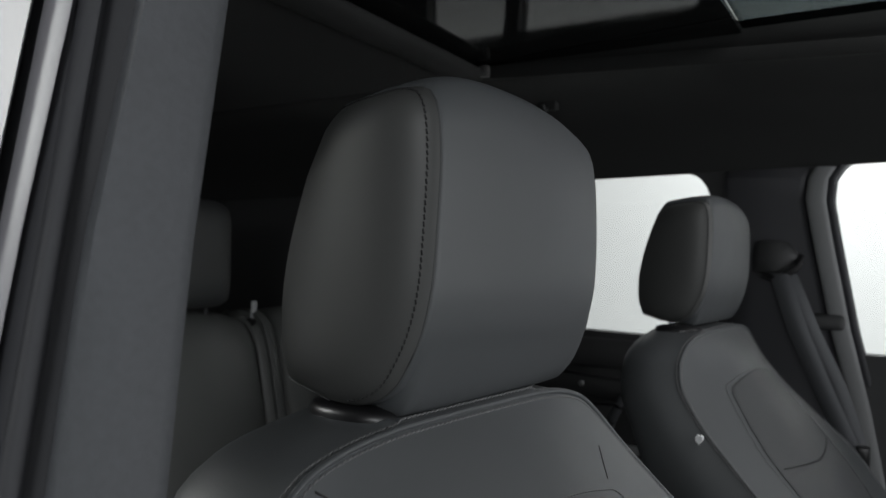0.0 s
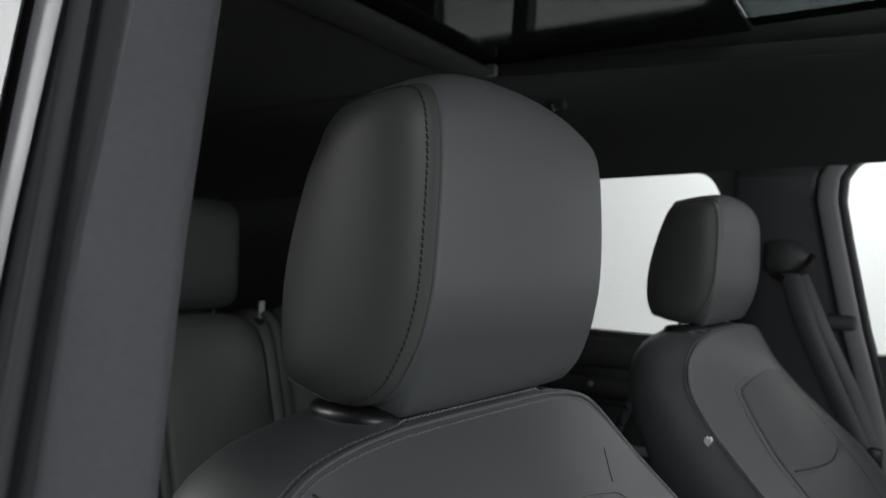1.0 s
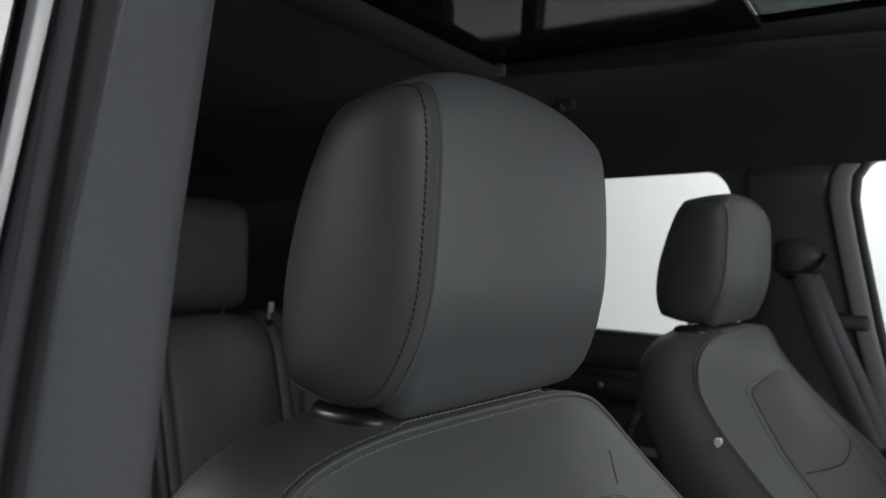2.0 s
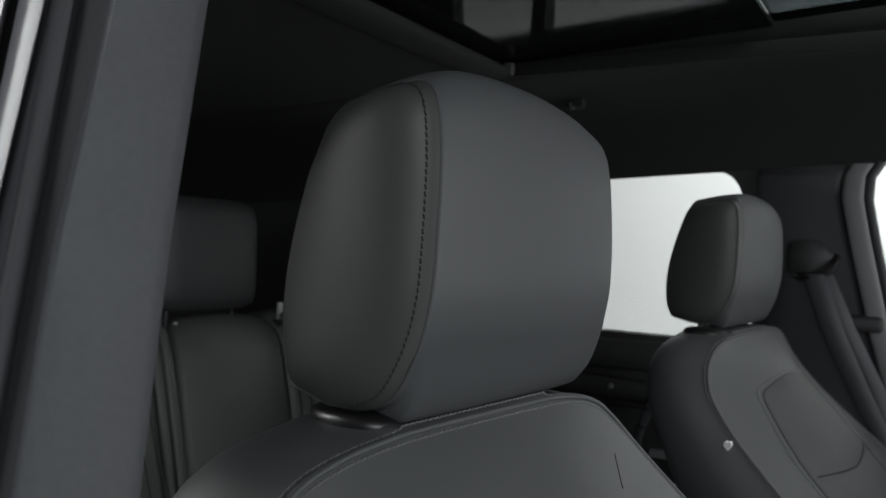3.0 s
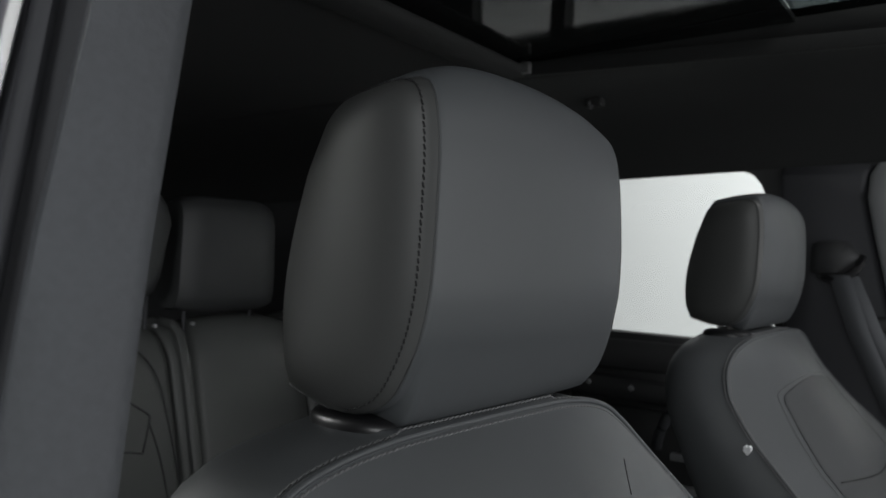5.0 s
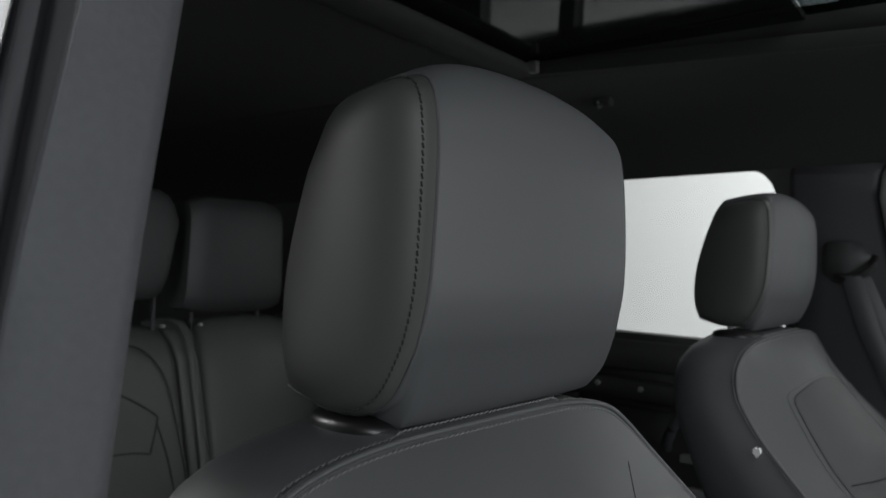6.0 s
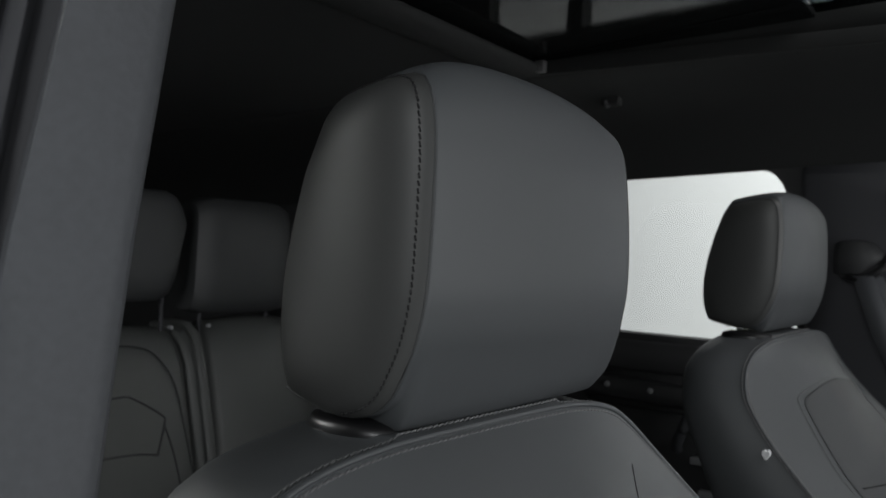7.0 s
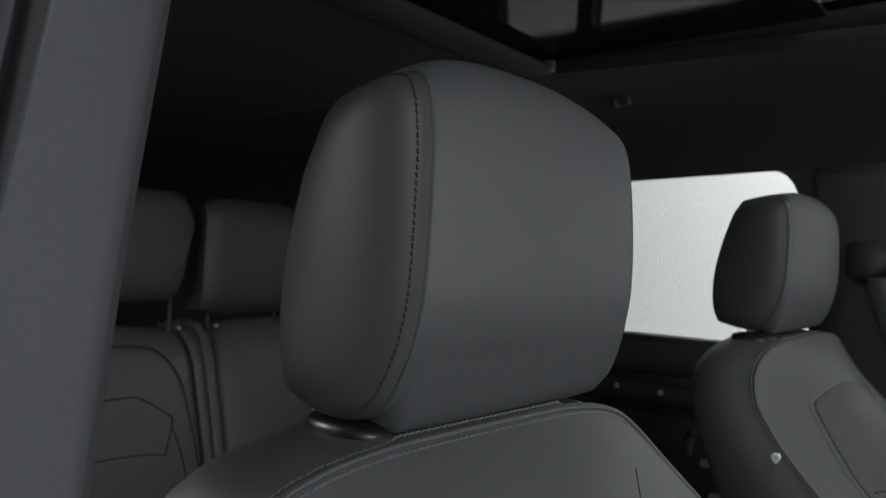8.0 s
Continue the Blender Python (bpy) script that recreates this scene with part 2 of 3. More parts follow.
def front_headrest(back_line):
    root = thing("headrest", (-0.04, 0.09, 1.30), "charcoal leatherette front headrest with stitched side panels", "headrest", "front headrests")
    near_out, far_out = -ACROSS, ACROSS
    loops = [headrest_section(0.0004, back_line, inset=0.0024), headrest_section(0.0012, back_line, inset=0.0006), headrest_section(0.0025, back_line), headrest_section(0.006, back_line)]
    loops += [headrest_section(y, back_line) for y in [0.0075, 0.009, 0.0105, 0.012, *np.linspace(0.016, HR_W - 0.014, 34)]]
    loops += [headrest_section(HR_W - 0.006, back_line), headrest_section(HR_W - 0.0025, back_line), headrest_section(HR_W - 0.0012, back_line, inset=0.0006), headrest_section(HR_W - 0.0004, back_line, inset=0.0024)]
    part("cover", skin(bmesh.new(), loops), LEATHER, root, sharp=70)
    for y0, out in ((0.0, near_out), (HR_W, far_out)):
        edge = headrest_section(y0, back_line, inset=0.0006)
        inner = headrest_section(y0, back_line, inset=0.0024)
        back_e, front_e = edge[:24], (edge[23:] + edge[:1])[::-1]
        sheet = []
        rows = 40
        bl, fl = catmull(back_e, rows + 1), catmull(front_e, rows + 1)
        for j in range(1, rows):
            w = j / rows
            sheet.append([fl[j].lerp(bl[j], u) + out * swell(u, w) for u in COLS])
        bmp = skin(bmesh.new(), sheet, closed=False, cap_first=False, cap_last=False)
        tip = [bmp.verts.new(edge[0]), bmp.verts.new(edge[23])]
        bmp.verts.ensure_lookup_table()
        n = len(COLS)
        for k in range(n - 1):
            bmp.faces.new((tip[0], bmp.verts[k + 1], bmp.verts[k]))
            m = (rows - 2) * n
            bmp.faces.new((tip[1], bmp.verts[m + k], bmp.verts[m + k + 1]))
        part("side_panel", bmp, LEATHER_SHADED, root, "stitched leatherette side panel, shade put into its colour", sharp=0)
        part("panel_edge", skin(bmesh.new(), [[q - out * 0.0025 for q in inner], edge], cap_first=False, cap_last=False), LEATHER_SHADED, root)
        run = []
        for j in range(1, rows):
            wide = (bl[j] - fl[j]).length
            u = min(0.4, 0.0048 / wide)
            run.append(fl[j].lerp(bl[j], u) + out * (swell(u, j / rows) + 0.0006))
        part("stitching", stitches(run[:-6], 0.0040, 0.0028, 0.00062, slant=0.12, side=Vector((1, 0, 0))), THREAD_DARK, root, "dark thread stitches", sharp=0)
        low = [q + out * 0.0006 for q in headrest_section(y0, back_line, inset=-0.0002)[23:34]]
        ridge = [q - out * 0.0005 for q in fl[6:-8]]
        part("seam", tube(ridge, 0.0006, 6), LEATHER_PAD_SHADE_SEAM, root, "dark sewn joint beside the stitches", sharp=0)
        part("piping", tube(low, 0.0007, 6), THREAD_GREY, root, "grey bottom edge piping", sharp=0)
    for u in POSTS:
        q = HR_AT + AHEAD * -0.071 + ACROSS * u
        part("post", tube([(q.x - 0.002, q.y, 1.27), (q.x, q.y, 1.35)], 0.0065, 14), CHROME, root, "polished steel post")
    settle(root)
    return root


POSTS = (0.033, 0.176)
TURN = Matrix.Rotation(math.asin(-0.1805), 4, "Z")
TILT = Matrix.Translation((0, 0, 1.303)) @ Matrix.Rotation(radians(2.3), 4, "X") @ Matrix.Translation((0, 0, -1.300))
SMID = 0.066             # middle of the backrest, across the seat
X_PIPE = [(1.300, 0.002), (1.264, 0.004), (1.231, 0.016), (1.185, 0.056), (1.086, 0.172), (1.0, 0.24), (0.75, 0.38)]
X_RIDGE = [(1.300, 0.004), (1.290, 0.016), (1.268, 0.040), (1.206, 0.096), (1.121, 0.172), (1.055, 0.226), (0.90, 0.33), (0.75, 0.41)]
X_BACK = [(1.300, -0.090), (1.285, -0.104), (1.258, -0.111), (1.207, -0.100), (1.142, -0.062), (1.061, -0.010), (0.90, 0.070), (0.75, 0.13)]
NEAR_MORE = [(1.300, 0.0), (1.297, 0.004), (1.294, 0.008), (1.289, 0.013), (1.283, 0.016), (1.264, 0.020), (1.231, 0.021), (0.75, 0.012)]
HALF = [(1.300, 0.080), (1.298, 0.105), (1.294, 0.126), (1.289, 0.140), (1.283, 0.150), (1.264, 0.166), (1.231, 0.179), (1.185, 0.188), (1.086, 0.209), (1.0, 0.218), (0.75, 0.225)]


FAR_MORE = [(1.300, 0.0), (1.283, 0.004), (1.264, 0.012), (1.231, 0.030), (1.185, 0.042), (1.086, 0.050), (0.75, 0.050)]


def soft_table(table, z):
    """The same rows without kinks."""
    w = min(0.012, max(0.0, (1.300 - z) * 0.5))
    return sum(lerp_table(table, z + w * k) for k in (-1, -0.5, 0, 0.5, 1)) / 5


def front_line(z):
    xp, xr, hw = (soft_table(t, z) for t in (X_PIPE, X_RIDGE, HALF))
    half = [(xp, hw - 0.004, z), (xp * 0.82 + xr * 0.18, hw * 0.86, z), (xp * 0.48 + xr * 0.52, hw * 0.62, z), (xp * 0.16 + xr * 0.84, hw * 0.34, z), (xr * 0.98 + xp * 0.02, 0.14 * hw, z)]
    pts = [(x, SMID - y * (1 + soft_table(NEAR_MORE, z) / hw), z) for x, y, z in half] + [(xr, SMID, z)] + [(x, SMID + y * (1 + soft_table(FAR_MORE, z) / hw), z) for x, y, z in half[::-1]]
    return catmull(pts, 61)


def gusset_line(z):
    xp, xb, hw = (soft_table(t, z) for t in (X_PIPE, X_BACK, HALF))
    half = [(xp, hw - 0.004, z), (0.5 * (xb + xp) + 0.008, hw + 0.003, z), (xb + 0.026, hw - 0.008, z), (xb + 0.008, hw - 0.035, z), (xb, 0.5 * hw, z)]
    pts = [(x, SMID + y * (1 + soft_table(FAR_MORE, z) / hw), z) for x, y, z in half] + [(xb, SMID, z)] + [(x, SMID - y * (1 + soft_table(NEAR_MORE, z) / hw), z) for x, y, z in half[::-1]]
    return catmull(pts, 61)


BACK_Z = [1.300, 1.299, 1.298, 1.296, 1.294, 1.2915, 1.289, 1.286, 1.283, 1.2735, 1.264, 1.248, 1.231, 1.208, 1.185, 1.16, 1.13, 1.10, 1.07, 1.04, 1.0, 0.95, 0.9, 0.82, 0.75]


def front_seat():
    root = thing("front_seat", (0.2, SMID, 0.50), "charcoal leatherette bucket seat with piped seams, reclined", "car seat", "front seats")
    fb = bmesh.new()
    skin(fb, [front_line(z) for z in BACK_Z], closed=False, cap_first=False, cap_last=False)
    gb = bmesh.new()
    rows = [gusset_line(z) for z in BACK_Z]
    skin(gb, rows, closed=False, cap_first=False, cap_last=False)
    # top of the backrest, domed between the piping and the back
    c = Vector((-0.045, SMID, 0))
    edge = gusset_line(1.300) + front_line(1.300)[1:-1]
    dome = []
    for shrink, z in ((1.0, 1.300), (0.965, 1.3016), (0.93, 1.3027), (0.80, 1.3038), (0.6, 1.3042), (0.4, 1.3042)):
        dome.append([Vector((c.x + (p.x - c.x) * shrink, SMID + (p.y - SMID) * (0.5 + 0.5 * shrink), z)) for p in edge])
    skin(gb, dome, cap_first=False)
    bmesh.ops.remove_doubles(gb, verts=gb.verts, dist=0.0002)
    both = BVHTree.FromBMesh(gb), BVHTree.FromBMesh(fb)
    part("front_panel", fb, LEATHER, root, sharp=0)
    part("gusset", gb, LEATHER, root, "charcoal leatherette top and side gusset", sharp=0)

    def on_back(p, off=0.0006):
        best = min((t.find_nearest(p) for t in both), key=lambda h: h[3])
        n = best[1] if (Vector(p) - best[0]).dot(best[1]) >= 0 else best[1]
        if n.dot(best[0] - Vector((0.0, SMID, best[0].z - 0.03))) < 0:
            n = -n
        return best[0] + n * off

    def face(y, z, off=0.0006):
        h = both[1].ray_cast(Vector((1, y, z)), Vector((-1, 0, 0)))
        return h[0] + Vector((off * 0.75, 0, off * 0.65))

    def pipe_side(side):
        return [(soft_table(X_PIPE, z), SMID + side * (soft_table(HALF, z) - 0.004) * (1 + soft_table(FAR_MORE if side > 0 else NEAR_MORE, z) / soft_table(HALF, z)), z) for z in BACK_Z[:-2]]

    line = catmull(pipe_side(-1)[::-1] + [(0.0024, SMID - 0.035, 1.3008), (0.0024, SMID + 0.035, 1.3008)] + pipe_side(1), 260)
    part("piping", tube(line, 0.0021, 8), LEATHER, root, "raised leatherette piping", sharp=0)
    mid = Vector((0.0, SMID, 1.2))
    rear, fore = [], []
    for i, p in enumerate(line):
        out = (p - mid)
        out.x = 0
        out.normalize()
        rear.append(on_back(p + Vector((-0.0046, 0, 0.0010)), 0.0012))
        fore.append(on_back(p - out * 0.0022 + Vector((0.0040, 0, -0.0010)), 0.0008))
    part("stitching", stitches(rear, 0.0044, 0.0040, 0.00075, slant=0.12), THREAD_GREY, root, "grey thread stitches", sharp=0)
    part("stitching", stitches(fore, 0.0044, 0.0040, 0.00075, slant=0.14), THREAD_GREY, root, "grey thread stitches", sharp=0)
    # centre insert: a padded field with its own seam round it
    def insert_half(z):
        t = max(0.0, 1.244 - z)
        return 0.094 * min(1, t / 0.016) ** 0.5 + 0.034 * min(1.0, t / 0.10)
    zs = [1.2439, 1.2432, 1.242, 1.239, 1.235, 1.230, 1.222, 1.205, 1.19, 1.17, 1.15, 1.13, 1.128, 1.124, 1.122, 1.10, 1.07, 1.04, 1.0, 0.95, 0.90, 0.84]
    rows = []
    for z in zs:
        hw = insert_half(z)
        sunk = 0.0004 if 1.123 < z < 1.129 else 0.0012
        rows.append([face(SMID - 0.004 + hw * k, z, 0.0002 if abs(k) == 1 else sunk) for k in (-1, -0.97, -0.93, -0.8, -0.6, -0.4, -0.2, 0, 0.2, 0.4, 0.6, 0.8, 0.93, 0.97, 1)])
    rows[0] = [face(SMID - 0.004 + insert_half(zs[0]) * k, zs[0], 0.0002) for k in (-1, -0.97, -0.93, -0.8, -0.6, -0.4, -0.2, 0, 0.2, 0.4, 0.6, 0.8, 0.93, 0.97, 1)]
    part("centre_insert", skin(bmesh.new(), rows, closed=False, cap_first=False, cap_last=False), PERFORATED, root, "perforated leatherette centre insert", sharp=0)
    rim = [face(SMID - 0.004 - insert_half(z), z, 0.0004) for z in zs[::-1]] + [face(SMID - 0.004 + insert_half(z), z, 0.0004) for z in zs]
    part("seam", tube(catmull(rim, 120), 0.0007, 6), THREAD_DARK, root, "dark insert seam", sharp=0)
    rim2 = [face(SMID - 0.004 - insert_half(z) * 1.05 - 0.003, z + 0.004, 0.0005) for z in zs[::-1]] + [face(SMID - 0.004 + insert_half(z) * 1.05 + 0.003, z + 0.004, 0.0005) for z in zs]
    part("stitching", stitches(catmull(rim2, 160), 0.0042, 0.0030, 0.0006), THREAD_GREY, root, "grey thread stitches", sharp=0)
    part("seam", tube([face(SMID + 0.1494 - 1.6 * (1.272 - z), z, 0.0) for z in np.linspace(1.256, 1.2405, 12)], 0.0005, 6), THREAD_DARK, root, "short dark dart seam", sharp=0)
    part("seam", tube([face(SMID - 0.150 + 0.016 * k, 1.2795 - 0.0115 * k, 0.0) for k in np.linspace(0, 1, 8)], 0.0007, 6), THREAD_DARK, root, "short dark corner dart", sharp=0)
    part("seam", tube([face(SMID - 0.004 + k, 1.126 + 0.06 * abs(k), 0.0012) for k in np.linspace(-0.115, 0.115, 24)], 0.0011, 6), THREAD_DARK, root, "dark cross seam of the insert", sharp=0)
    # small pale airbag tag sewn into the seam
    at = on_back(Vector((0.050, SMID - 0.205, 1.176)), 0.004)
    tag = prism([(-0.0055, -0.002), (0.000, -0.0075), (0.005, -0.001), (0.0048, 0.003), (0.0024, 0.005), (0.0, 0.0025), (-0.0024, 0.005), (-0.0052, 0.003)], 1, -0.0035, 0.0025)
    bmesh.ops.transform(tag, matrix=Matrix.Translation(at), verts=tag.verts)
    part("airbag_tag", tag, WHITE_PLASTIC, root, "small pale fabric tag", smooth=False)
    # headrest guide collars, set square to the headrest
    back = (TILT @ TURN).inverted()
    for u in POSTS:
        c = HR_AT + AHEAD * -0.068 + ACROSS * (u - 0.008)
        ring = [(1.0, 1.296), (1.02, 1.3035), (1.0, 1.3065), (0.93, 1.3090), (0.70, 1.3112), (0.40, 1.3120), (0.24, 1.3118), (0.24, 1.300)]
        lps = [[back @ (c + AHEAD * (0.040 * r * math.cos(t)) + ACROSS * (0.026 * r * math.sin(t)) + Vector((0, 0, z))) for t in (2 * math.pi * k / 32 for k in range(32))] for r, z in ring]
        part("guide_collar", skin(bmesh.new(), lps), GLOSS_BLACK, root, "black glossy plastic headrest guide")
    cushion = []
    for x, lo, hi, w in ((0.12, 0.62, 0.80, 0.23), (0.18, 0.58, 0.84, 0.26), (0.35, 0.57, 0.83, 0.27), (0.60, 0.58, 0.86, 0.27), (0.66, 0.62, 0.84, 0.25)):
        cushion.append([Vector((x, q.x, q.y)) for q in catmull([(SMID - w, (lo + hi) / 2, 0), (SMID - w + 0.03, hi, 0), (SMID, hi - 0.02, 0), (SMID + w - 0.03, hi, 0),
                        (SMID + w, (lo + hi) / 2, 0), (SMID + w - 0.03, lo, 0), (SMID, lo, 0), (SMID - w + 0.03, lo, 0)], 32, True)])
    part("seat_cushion", skin(bmesh.new(), cushion), LEATHER, root, sharp=0)
    part("seat_base", box(bmesh.new(), (0.12, SMID - 0.2, 0.50), (0.58, SMID + 0.2, 0.60), 0.01), TRIM_DARK, root)
    settle(root)
    return root


seat = front_seat()
headrest = front_headrest(HR_BACK)
seat.matrix_basis = TILT @ TURN @ seat.matrix_basis
bpy.context.view_layer.update()
far_seat = copy_thing(seat, Matrix.Translation((0, SEAT_GAP, 0.008)) @ seat.matrix_basis @ Matrix.Rotation(radians(2.6), 4, "Z"))
for piece in [o for o in far_seat.children if "corner dart" in str(o.get("label"))]:
    bpy.data.objects.remove(piece)
far_headrest = copy_thing(headrest, Matrix.Translation((0, SEAT_GAP, 0.085)) @ headrest.matrix_basis.copy())
far_headrest.scale = (0.88, 0.97, 0.94)
far_headrest.location.z = 1.5 - 0.94 * 0.2
far_headrest.location.x += 0.002
far_seat.scale.x = 0.90
far_seat.location.x -= 0.009

# ---- car shell ----
Y_MID = 0.575
FAR_B, FAR_T = 1.345, 1.245      # far glass: y at the belt line and at the top
NEAR_B, NEAR_T = -0.235, -0.135


def structure(ob, label, category=""):
    return tagged(ob, label, category, kind="structure")


structure(part("floor", prism([(-1.9, -0.2), (1.4, -0.2), (1.4, 1.36), (-1.9, 1.36)], 2, 0.44, 0.50), CARPET), "black carpeted car floor")
structure(part("studio_ground", prism([(-9, -9), (9, -9), (9, 9), (-9, 9)], 2, -0.05, 0.0), CYC), "white painted studio ground")
# cyclorama: wall with a coved foot
cove = [(5.6 - 0.9 + 0.9 * math.sin(a), 0.9 - 0.9 * math.cos(a)) for a in np.linspace(0, math.pi / 2, 12)]
cv = [(y, z + 0.004) for y, z in cove] + [(5.6, 5.0), (5.75, 5.0), (5.75, 0.004)]
structure(part("backdrop", prism(cv, 0, -8.5, 8.5), CYC, sharp=60), "white curved studio backdrop")


def far_y(z):
    return FAR_B + (FAR_T - FAR_B) * (z - 1.256) / (1.60 - 1.256)


def side_wall(name, x0, x1, window, label, mat, depth=0.05, y_of=far_y, sgn=1, z0=0.5, z1=1.75):
    """One inner wall of the car with a window cut through: quads round the opening, two skins and the reveal."""
    bm = bmesh.new()
    win = [Vector((x, 0, z)) for x, z in window]
    n = len(win)
    cx, cz = sum(v.x for v in win) / n, sum(v.z for v in win) / n
    outer = []
    for v in win:
        dx, dz = v.x - cx, v.z - cz
        ts = []
        if dx > 1e-6: ts.append((x1 - cx) / dx)
        if dx < -1e-6: ts.append((x0 - cx) / dx)
        if dz > 1e-6: ts.append((z1 - cz) / dz)
        if dz < -1e-6: ts.append((z0 - cz) / dz)
        t = min(ts)
        outer.append(Vector((cx + dx * t, 0, cz + dz * t)))
    for cxx, czz in ((x0, z0), (x0, z1), (x1, z0), (x1, z1)):
        i = min(range(n), key=lambda k: (outer[k] - Vector((cxx, 0, czz))).length)
        outer[i] = Vector((cxx, 0, czz))
    def ring(pts, off):
        return [bm.verts.new((p.x, y_of(max(p.z, 1.15)) + sgn * off, p.z)) for p in pts]
    a, b, c, d = ring(outer, 0.0), ring(win, 0.0), ring(win, depth), ring(outer, depth)
    for r0, r1 in ((a, b), (b, c), (c, d), (d, a)):
        for i in range(n):
            bm.faces.new((r0[i], r0[(i + 1) % n], r1[(i + 1) % n], r1[i]))
    return structure(part(name, bm, mat, sharp=30), label)


def round_poly(corners, n=6):
    """Corners (x, z, radius) to an outline with arcs."""
    out = []
    k = len(corners)
    for i, (x, z, r) in enumerate(corners):
        p = Vector((x, z))
        a = (Vector(corners[i - 1][:2]) - p).normalized()
        b = (Vector(corners[(i + 1) % k][:2]) - p).normalized()
        ang = a.angle(b)
        t = r / math.tan(ang / 2)
        s, e = p + a * t, p + b * t
        for j in range(n + 1):
            u = j / n
            out.append(tuple((1 - u) ** 2 * s + 2 * u * (1 - u) * p + u * u * e))
    # long sides get points too
    dense = []
    for i, p in enumerate(out):
        q = out[(i + 1) % len(out)]
        d = math.dist(p, q)
        m = max(1, int(d / 0.05))
        for j in range(m):
            dense.append((p[0] + (q[0] - p[0]) * j / m, p[1] + (q[1] - p[1]) * j / m))
    return dense


REAR_WIN = round_poly([(-0.475, 1.262, 0.02), (-0.055, 1.256, 0.03), (-0.068, 1.600, 0.075), (-0.475, 1.586, 0.03)])
QUARTER_WIN = round_poly([(-0.74, 1.275, 0.03), (-0.51, 1.262, 0.02), (-0.51, 1.584, 0.02), (-0.70, 1.572, 0.05)])
FRONT_WIN = round_poly([(0.203, 1.254, 0.008), (1.00, 1.254, 0.03), (0.62, 1.64, 0.06), (0.133, 1.617, 0.085)])
side_wall("door_1", -0.4925, -0.03, REAR_WIN, "closed rear door with black trim panel", TRIM_DARK)
side_wall("wall_quarter", -1.9, -0.4925, QUARTER_WIN, "black rear quarter trim with small window", TRIM_DARK)
side_wall("door_2", 0.10, 1.25, FRONT_WIN, "closed front door with black trim panel", TRIM_DARK)
for nm, w in (("window_1", REAR_WIN), ("window_2", QUARTER_WIN), ("window_3", FRONT_WIN)):
    bm = bmesh.new()
    inner = [(x, far_y(z) + 0.030, z) for x, z in w]
    outer = [(x, far_y(z) + 0.034, z) for x, z in w]
    skin(bm, [inner, outer])
    ob = structure(part(nm, bm, GLASS, smooth=False), "clear side window pane")
    ob.visible_shadow = False


def strip(name, rows, mat, thick, label, r=0.012):
    """An upright trim strip on the far side, rows (z, x0, x1, y), its face towards the cabin."""
    lps = []
    for z, x0, x1, y in rows:
        lps.append([(x0, y + thick, z), (x0, y + r, z), (x0 + r * 0.3, y + r * 0.3, z), (x0 + r, y, z), (x1 - r, y, z), (x1 - r * 0.3, y + r * 0.3, z), (x1, y + r, z), (x1, y + thick, z)])
    return structure(part(name, skin(bmesh.new(), lps), mat, sharp=50), label)


PZ = (1.74, 1.66, 1.64, 1.62, 1.60, 1.58, 1.54, 1.47, 1.38, 1.30, 1.22, 1.14, 1.0, 0.5)
EDGE = [(1.74, 0.30), (1.66, 0.150), (1.62, 0.126), (1.60, 0.122), (1.58, 0.109), (1.56, 0.105), (1.54, 0.106), (1.47, 0.118), (1.38, 0.136), (1.30, 0.152), (1.22, 0.172), (1.14, 0.192), (1.0, 0.222), (0.5, 0.30)]
strip("pillar_far", [(z, -0.040, lerp_table(EDGE, z) - 0.002, far_y(max(z, 1.15)) - (0.022 if z < 1.59 else 0.0)) for z in PZ], TRIM_PILLAR, 0.07, "black plastic centre pillar trim")
strip("trim_seal", [(z, lerp_table(EDGE, z), lerp_table(EDGE, z) + 0.034, far_y(max(z, 1.15)) - (0.030 if z < 1.57 else 0.016)) for z in PZ if z < 1.605], TRIM_SEAL, 0.08, "charcoal door seal along the pillar", 0.007)
strip("trim_gap", [(z, lerp_table(EDGE, z) + 0.034, lerp_table(EDGE, z) + 0.048, far_y(max(z, 1.15)) - 0.004) for z in PZ if z < 1.63], RUBBER, 0.05, "black rubber beside the door seal", 0.006)
# grab-handle-like bump on the seal
part_bump = bmesh.new()
box(part_bump, (0.118, far_y(1.315) - 0.042, 1.300), (0.178, far_y(1.315) - 0.01, 1.330), 0.012, 3)
structure(part("trim_clip", part_bump, TRIM_DARK), "black plastic trim clip on the pillar seal")


# roof rises slightly to the front
def roof_z(x):
    return 1.752 + 0.05 * (x + 0.2)


def roof_slab(name, x0, x1, y0, y1, drop, thick, mat, label, cols=1):
    bm = bmesh.new()
    lps = []
    for x in (x0, x1):
        z = roof_z(x) - drop
        lps.append([(x, y0, z), (x, y1, z), (x, y1, z + thick), (x, y0, z + thick)])
    skin(bm, lps)
    return structure(part(name, bm, mat, smooth=False), label)


def cove_slab(name, x0, x1, label):
    """Far headliner: flat by the opening, curving down to the tops of the windows."""
    lps = []
    for x in (x0, x1):
        z = roof_z(x)
        pr = catmull([(0.885, 0, z - 0.006), (0.90, 0, z - 0.020), (1.02, 0, z - 0.030), (1.14, 0, z - 0.060), (1.212, 0, z - 0.115), (1.240, 0, z - 0.166)], 20)
        lps.append([(x, p.x, p.z) for p in pr] + [(x, 1.30, z - 0.160), (x, 1.36, z + 0.02), (x, 0.885, z + 0.020)])
    return structure(part(name, skin(bmesh.new(), lps), HEADLINER, sharp=50), label)


